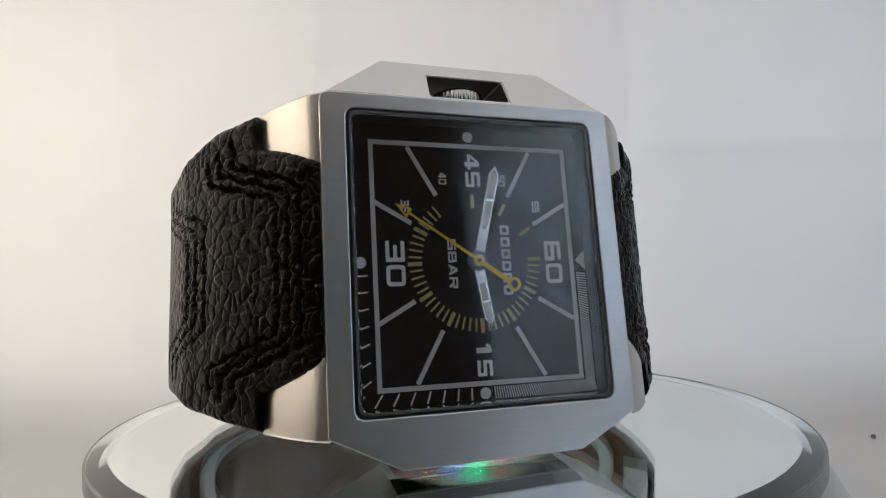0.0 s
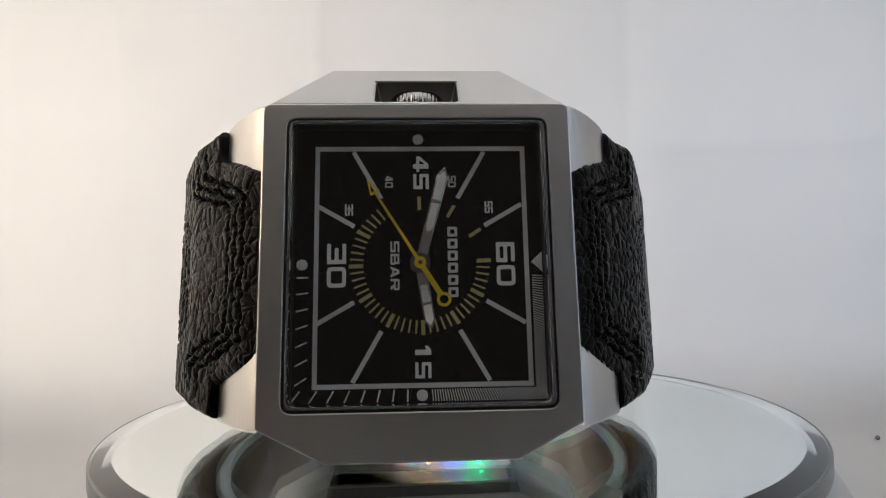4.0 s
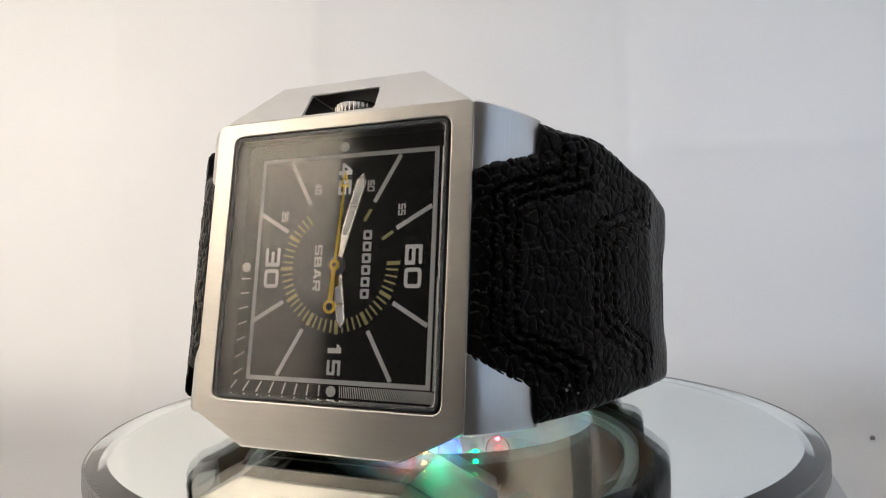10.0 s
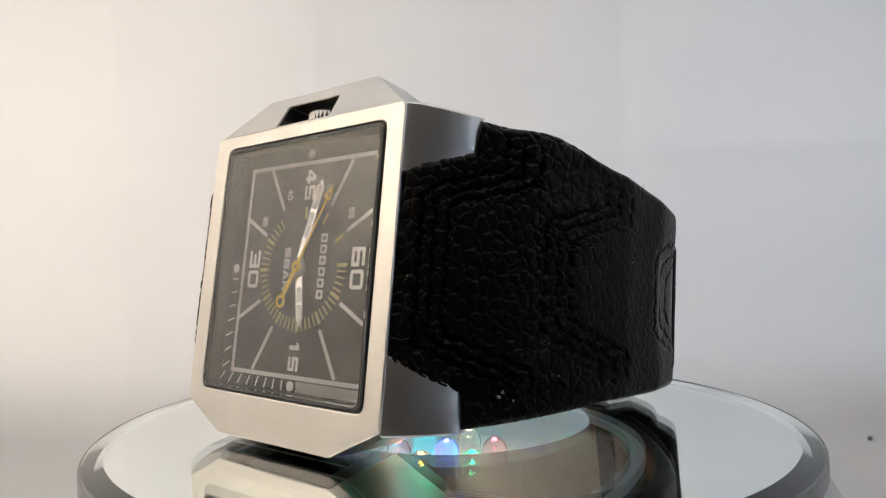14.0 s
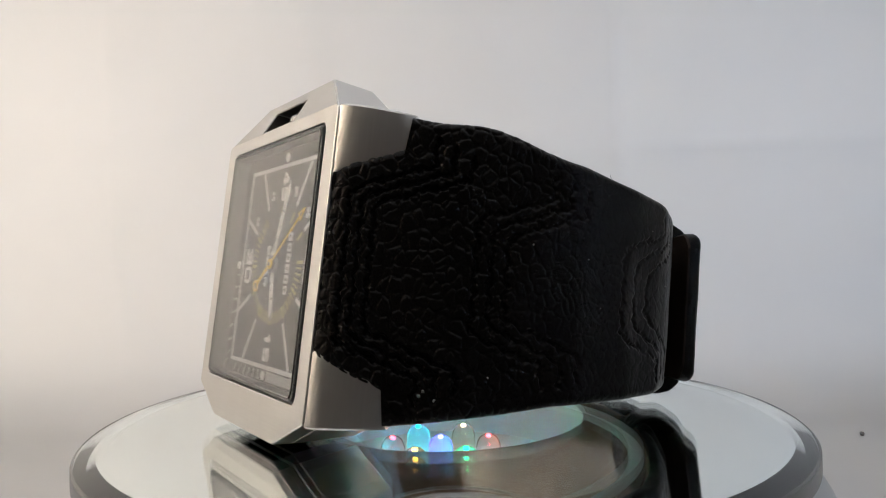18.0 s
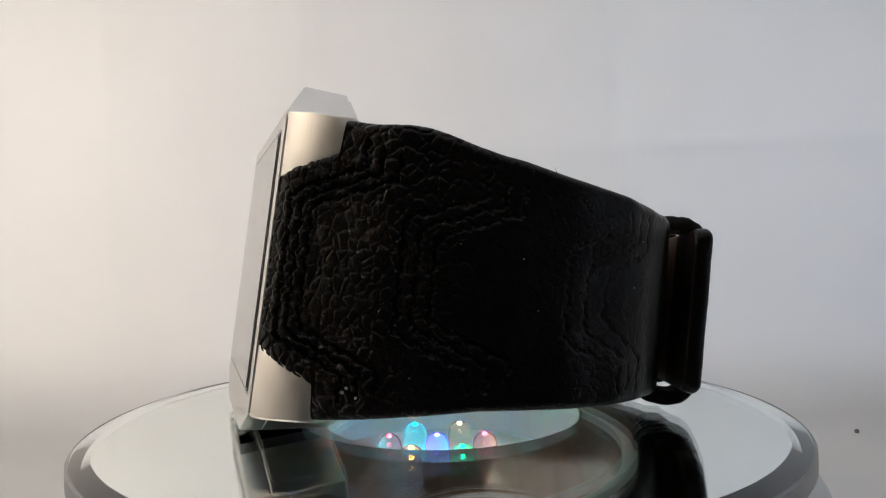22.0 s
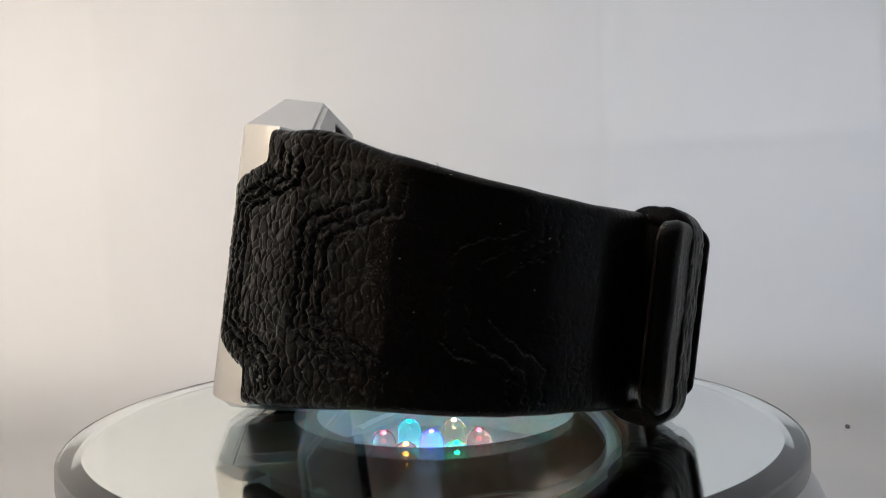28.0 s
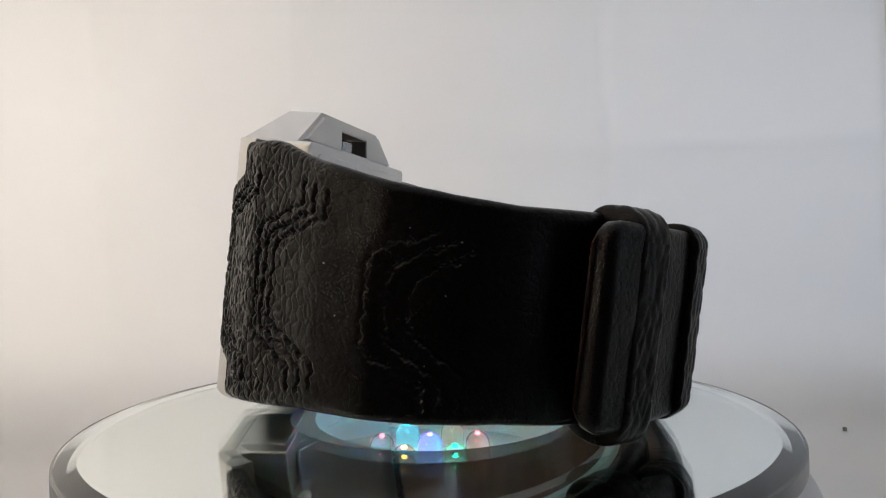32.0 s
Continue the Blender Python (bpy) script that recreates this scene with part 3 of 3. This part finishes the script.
def strap(name, pts, parent, label, tail):
    step = 0.17
    s, q, g = smooth_path(pts, step)
    sign = 1 if pts[0][0] > 0 else -1
    nrm = np.stack([g[:, 1], -g[:, 0]], 1) * sign
    half = np.interp(s, HALF_S, HALF_Z)
    if tail:
        half = half - 3.0 * (1 - np.sqrt(1 - (1 - np.clip((s[-1] - s) / 3.0, 0, 1)) ** 2))
    v = np.linspace(-1, 1, 261)
    ss, vv = np.meshgrid(s, v, indexing="ij")
    rise = ((0.05, 39, 9), (0.075, 26, 7.5)) if sign > 0 else ((0.03, 38, 10), (0.028, 20, 6))
    zz = vv * half[:, None] * np.where(vv > 0, 1 + sum(a * np.exp(-((ss - m) / w) ** 2) for a, m, w in rise), 1)
    edge = np.clip(half[:, None] * (1 - np.abs(vv)) / 1.7, 0, 1)
    off = -1.4 * (1 - np.sqrt(1 - (1 - edge) ** 2 + 1e-9))
    off -= (0.75 + 0.45 / (1 + np.exp((ss - 30) / 3))) * grooves(ss, zz) * np.clip(edge * 3, 0, 1)
    off += 0.3 * np.clip(zz / 22, 0, 1) ** 2 * np.exp(-((ss - 21) / 6) ** 2)
    if tail:
        lip = np.clip((s[-1] - ss) / 1.8, 0, 1)
        off -= 1.7 * (1 - np.sqrt(1 - (1 - lip) ** 2))
    off -= 0.9 * np.exp(-((ss - 57) / 6) ** 4 - (zz / 8.5) ** 4)
    flat = np.stack([ss.ravel(), zz.ravel()], 1)
    cells = np.empty(len(flat))
    soft = np.empty(len(flat))
    for i, (a, b) in enumerate(flat):
        n1, n2 = noise.noise(Vector((a * 0.45, b * 0.45, 3))), noise.noise(Vector((a * 0.45, b * 0.45, 8)))
        n3, n4 = noise.noise(Vector((a * 1.3, b * 1.3, 5))), noise.noise(Vector((a * 1.3, b * 1.3, 6)))
        w = Vector((a * 0.53 + 0.25 * n1 + 0.06 * n3, b * 0.45 + 0.25 * n2 + 0.06 * n4, 5.0 * sign))
        d, at = noise.voronoi(w)
        k = min(1.0, (d[1] - d[0]) * 3.4)
        lean = noise.cell_vector(at[0] * 7.3)
        cells[i] = k * (2 - k) + 0.55 * k * ((w[0] - at[0][0]) * (lean[0] - 0.5) + (w[1] - at[0][1]) * (lean[1] - 0.5)) * 2 + 0.10 * n3
        soft[i] = noise.noise(Vector((a * 0.10, b * 0.10, 9.0)))
    worn = 1 - 0.3 * np.clip((ss - s[-1] + 14) / 8, 0, 1) * (1 if tail else 0)
    grain = 0.05 + (0.27 if sign > 0 else 0.21) / (1 + np.exp((ss - 33) / 4))
    off += grain * worn * (cells.reshape(off.shape) - 0.7) + 0.22 * soft.reshape(off.shape)
    rows_n = len(s)
    xyz = np.empty((rows_n, len(v) + 2, 3))
    inner_y = -3.4
    base_xy = q[:, None, :] + nrm[:, None, :] * off[:, :, None]
    xyz[:, 1:-1, :2], xyz[:, 1:-1, 2] = base_xy, zz
    for col, sg in ((0, -1), (-1, 1)):
        xyz[:, col, :2] = q + nrm * (inner_y + 0.4)
        xyz[:, col, 2] = sg * (half - 0.25)
    n = len(v) + 2
    cap = xyz[-1:].copy()
    cap[0, :, :2] = q[-1] + nrm[-1] * (inner_y + 0.4)
    xyz = np.concatenate([xyz, cap])
    rows_n += 1
    verts = xyz.reshape(-1, 3) * U
    idx = np.arange(rows_n * n).reshape(rows_n, n)
    quads = np.stack([idx[:-1, :-1], idx[1:, :-1], idx[1:, 1:], idx[:-1, 1:]], -1).reshape(-1, 4)
    if sign > 0:
        quads = quads[:, ::-1]
    me = bpy.data.meshes.new(name)
    me.from_pydata(verts.tolist(), [], quads.tolist())
    me.materials.append(LEATHER)
    me.shade_smooth()
    ob = new(name, me)
    ob.parent = parent
    tagged(ob, label)
    rows = []
    for i in [*range(0, rows_n - 1, 5), rows_n - 2]:
        a, b = q[i] + nrm[i] * (inner_y + 0.4), q[i] + nrm[i] * inner_y
        h = half[i] - 0.35
        if tail and i == rows_n - 2:
            a, b = a + g[i] * 0.5, b + g[i] * 0.5
        rows.append([(a[0], a[1], h), (a[0], a[1], -h), (b[0], b[1], -h + 0.3), (b[0], b[1], h - 0.3)])
    cut = len(rows) - 18 if tail else len(rows)
    part("strap_lining", loft(rows[:cut], True), LINING, watch, "tan-brown leather strap lining")
    if tail:
        # The tip's underside takes the lining copy that is darkened for shade.
        part("tip_lining", loft(rows[cut - 1:], True), LINING_SHADE, watch, "underside of the strap tip, dark brown for its shade")
    return q, g, nrm, s


strap("strap_upper", RIGHT, watch, "wide black grained leather strap with stitched seams", False)
strap("strap_lower", LEFT, watch, "wide black grained leather strap with stitched seams", True)


def keeper(x, y, ang, w, depth, z0, z1, thick):
    """A leather loop round the strap."""
    path = []
    corner = 0.42 * depth
    for cx, cz, a0 in ((depth / 2 - corner, z1 - corner, 0), (-depth / 2 + corner, z1 - corner, 90), (-depth / 2 + corner, z0 + corner, 180), (depth / 2 - corner, z0 + corner, 270)):
        for k in range(13):
            a = radians(a0 + 7.5 * k)
            path.append((cx + corner * math.cos(a), cz + corner * math.sin(a), math.cos(a), math.sin(a)))
    fine = []
    for (ax, az, ac, an), (bx, bz, bc, bn) in zip(path, path[1:] + path[:1]):
        n = max(1, round(math.hypot(bx - ax, bz - az) / 0.45))
        fine += [tuple(p + (q - p) * k / n for p, q in zip((ax, az, ac, an), (bx, bz, bc, bn))) for k in range(n)]
    across = [(-w / 2 + w * k / 18, 0.40 * math.sqrt(max(0.0, 1 - abs(k / 9 - 1) ** 10)) - 0.30) for k in range(19)]
    rows, run = [], 0.0
    for px, pz, ca, sa in fine + fine[:1]:
        row = [(-w / 2, -thick)]
        for u, r in across:
            d = noise.voronoi(Vector((u * 0.6, run * 0.24, x)))[0]
            row.append((u, r + 0.22 * min(1.0, (d[1] - d[0]) * 4.0) ** 0.8 - 0.16))
        row.append((w / 2, -thick))
        run += 0.45
        rows.append([(x + u * math.cos(ang) + (px + ca * r) * math.sin(ang), y + u * math.sin(ang) - (px + ca * r) * math.cos(ang), pz + sa * r) for u, r in row])
    return loft(rows, True, False)


part("strap_keeper", keeper(31.8, 73.5, radians(145), 6.8, 12.0, -18.4, 17.6, 2.7), LEATHER, watch, "black grained leather keeper loop", True, 60)
part("strap_keeper", keeper(19.2, 81.6, radians(159), 5.8, 8.6, -15.9, 16.2, 1.2), LEATHER, watch, "black grained leather keeper loop", True, 60)


# dust that clings to the leather
LINT = mat("pale_lint", (0.26, 0.25, 0.24), 0.8)
_s, _q, _g = smooth_path(RIGHT, 0.25)


def on_strap(s, z, lift):
    i = int(np.searchsorted(_s, s))
    x, y = _q[i] + np.array([_g[i][1], -_g[i][0]]) * lift
    return (float(x), float(y), z)


rnd = random.Random(4)
for s, z, size in ((16.9, -18.5, 0.32), (17.5, -17.8, 0.26), (19.2, -18.9, 0.22), (32.4, 5.7, 0.13), (41.8, 4.4, 0.16), (45.0, -3.0, 0.11), (61.8, 2.2, 0.12), (63.3, 9.8, 0.16), (56.0, 11.0, 0.11), (27.0, -15.0, 0.13)):
    bm = bmesh.new()
    bmesh.ops.create_icosphere(bm, subdivisions=1, radius=size)
    at = Vector(on_strap(s, z, 0.12))
    for v in bm.verts:
        v.co = v.co * rnd.uniform(0.6, 1.5) + at
    part("lint_fleck", bm, LINT, watch, "pale fleck of lint on the leather", False)
hair = []
for k in range(9):
    f = k / 8
    x, y, z = on_strap(45.3 + 0.5 * math.sin(3 * f), 17.4 + 1.5 * f, -0.9 + 0.4 * f)
    w = 0.09 * (1.2 - f)
    hair.append([(x + w, y, z), (x, y + w, z), (x - w, y, z), (x, y - w, z)])
part("hair", loft(hair, True), RUBBER, watch, "short dark hair caught on the leather edge")


# the clear cuff inside the strap that holds it open
def cuff():
    rows = []
    for k in range(97):
        a = radians(-62 + 304 * k / 96)
        c, s = math.cos(a), math.sin(a)
        def oval(ax, by):
            return (0.5 + ax * math.copysign(abs(c) ** 0.85, c), 44 + (by if s < 0 else by - 2.4) * math.copysign(abs(s) ** 0.85, s))
        o, i, m, w = oval(43.4, 33.2), oval(40.6, 30.4), oval(42.6, 32.4), oval(41.4, 31.2)
        rows.append([(*i, -15.5), (*w, -16.2), (*m, -16.2), (*o, -15.5), (*o, 12.4), (*m, 13.0), (*w, 13.0), (*i, 12.4)])
    return loft(rows, True)


holder = part("cuff", cuff(), ACRYLIC, None, "", True, 40)
holder.data.materials.append(FROSTED)
for face in holder.data.polygons:
    if abs(face.normal.z) > 0.5:
        face.material_index = 1
tagged(holder, "clear plastic display cuff inside the watch strap", "watch holder")


# ---- what moves: disc, watch and cuff turn together, the second hand ticks ----
TURN = [(0, 24.15), (1, 20.2), (2, 16.25), (3, 12.4), (6, 0.0), (7, -3.8), (8, -7.95), (9, -12.05), (10, -16.0), (11, -20.3), (12, -24.1), (13, -27.8),
        (14, -31.4), (17, -43.35), (18, -47.1), (19, -51.2), (20, -55.2), (21, -59.2), (22, -63.3), (23, -67.3), (24, -71.2), (25, -75.2),
        (28, -87.9), (29, -92.1), (30, -96.1), (31, -100.0), (32, -103.9)]
STAND = Matrix.Translation(Vector((-9.4, -32.79, 31.55)) * U) @ Matrix(((0.99619, 0.08422, 0.02272), (-0.08656, 0.98661, 0.13826), (-0.01077, -0.1397, 0.99014))).to_4x4()


def hand_pose(turned):
    """A pointer turned clockwise from 12 o'clock, which lies along +x."""
    return pose(0, DIAL_Y * U, 0, 0, turned, 0)


def motions():
    for ob, at in ((watch, STAND), (holder, STAND), (disc, pose(0.6 * U, 0.92 * U, 0))):
        walk(ob, [(t, pose(0, 0, 0, 0, 0, a) @ at) for t, a in TURN])
    walk(hour, [(0, hand_pose(81.0)), (32, hand_pose(81.3))])
    walk(minute, [(0, hand_pose(284.6)), (32, hand_pose(287.8))])
    rows, a = [(0, hand_pose(214.0))], 214.0
    for k in range(32):
        rows += [(k + 0.6, hand_pose(a)), (k + 0.667, hand_pose(a + 6))]
        a += 6
    walk(second, rows + [(32, hand_pose(a))])


motions()
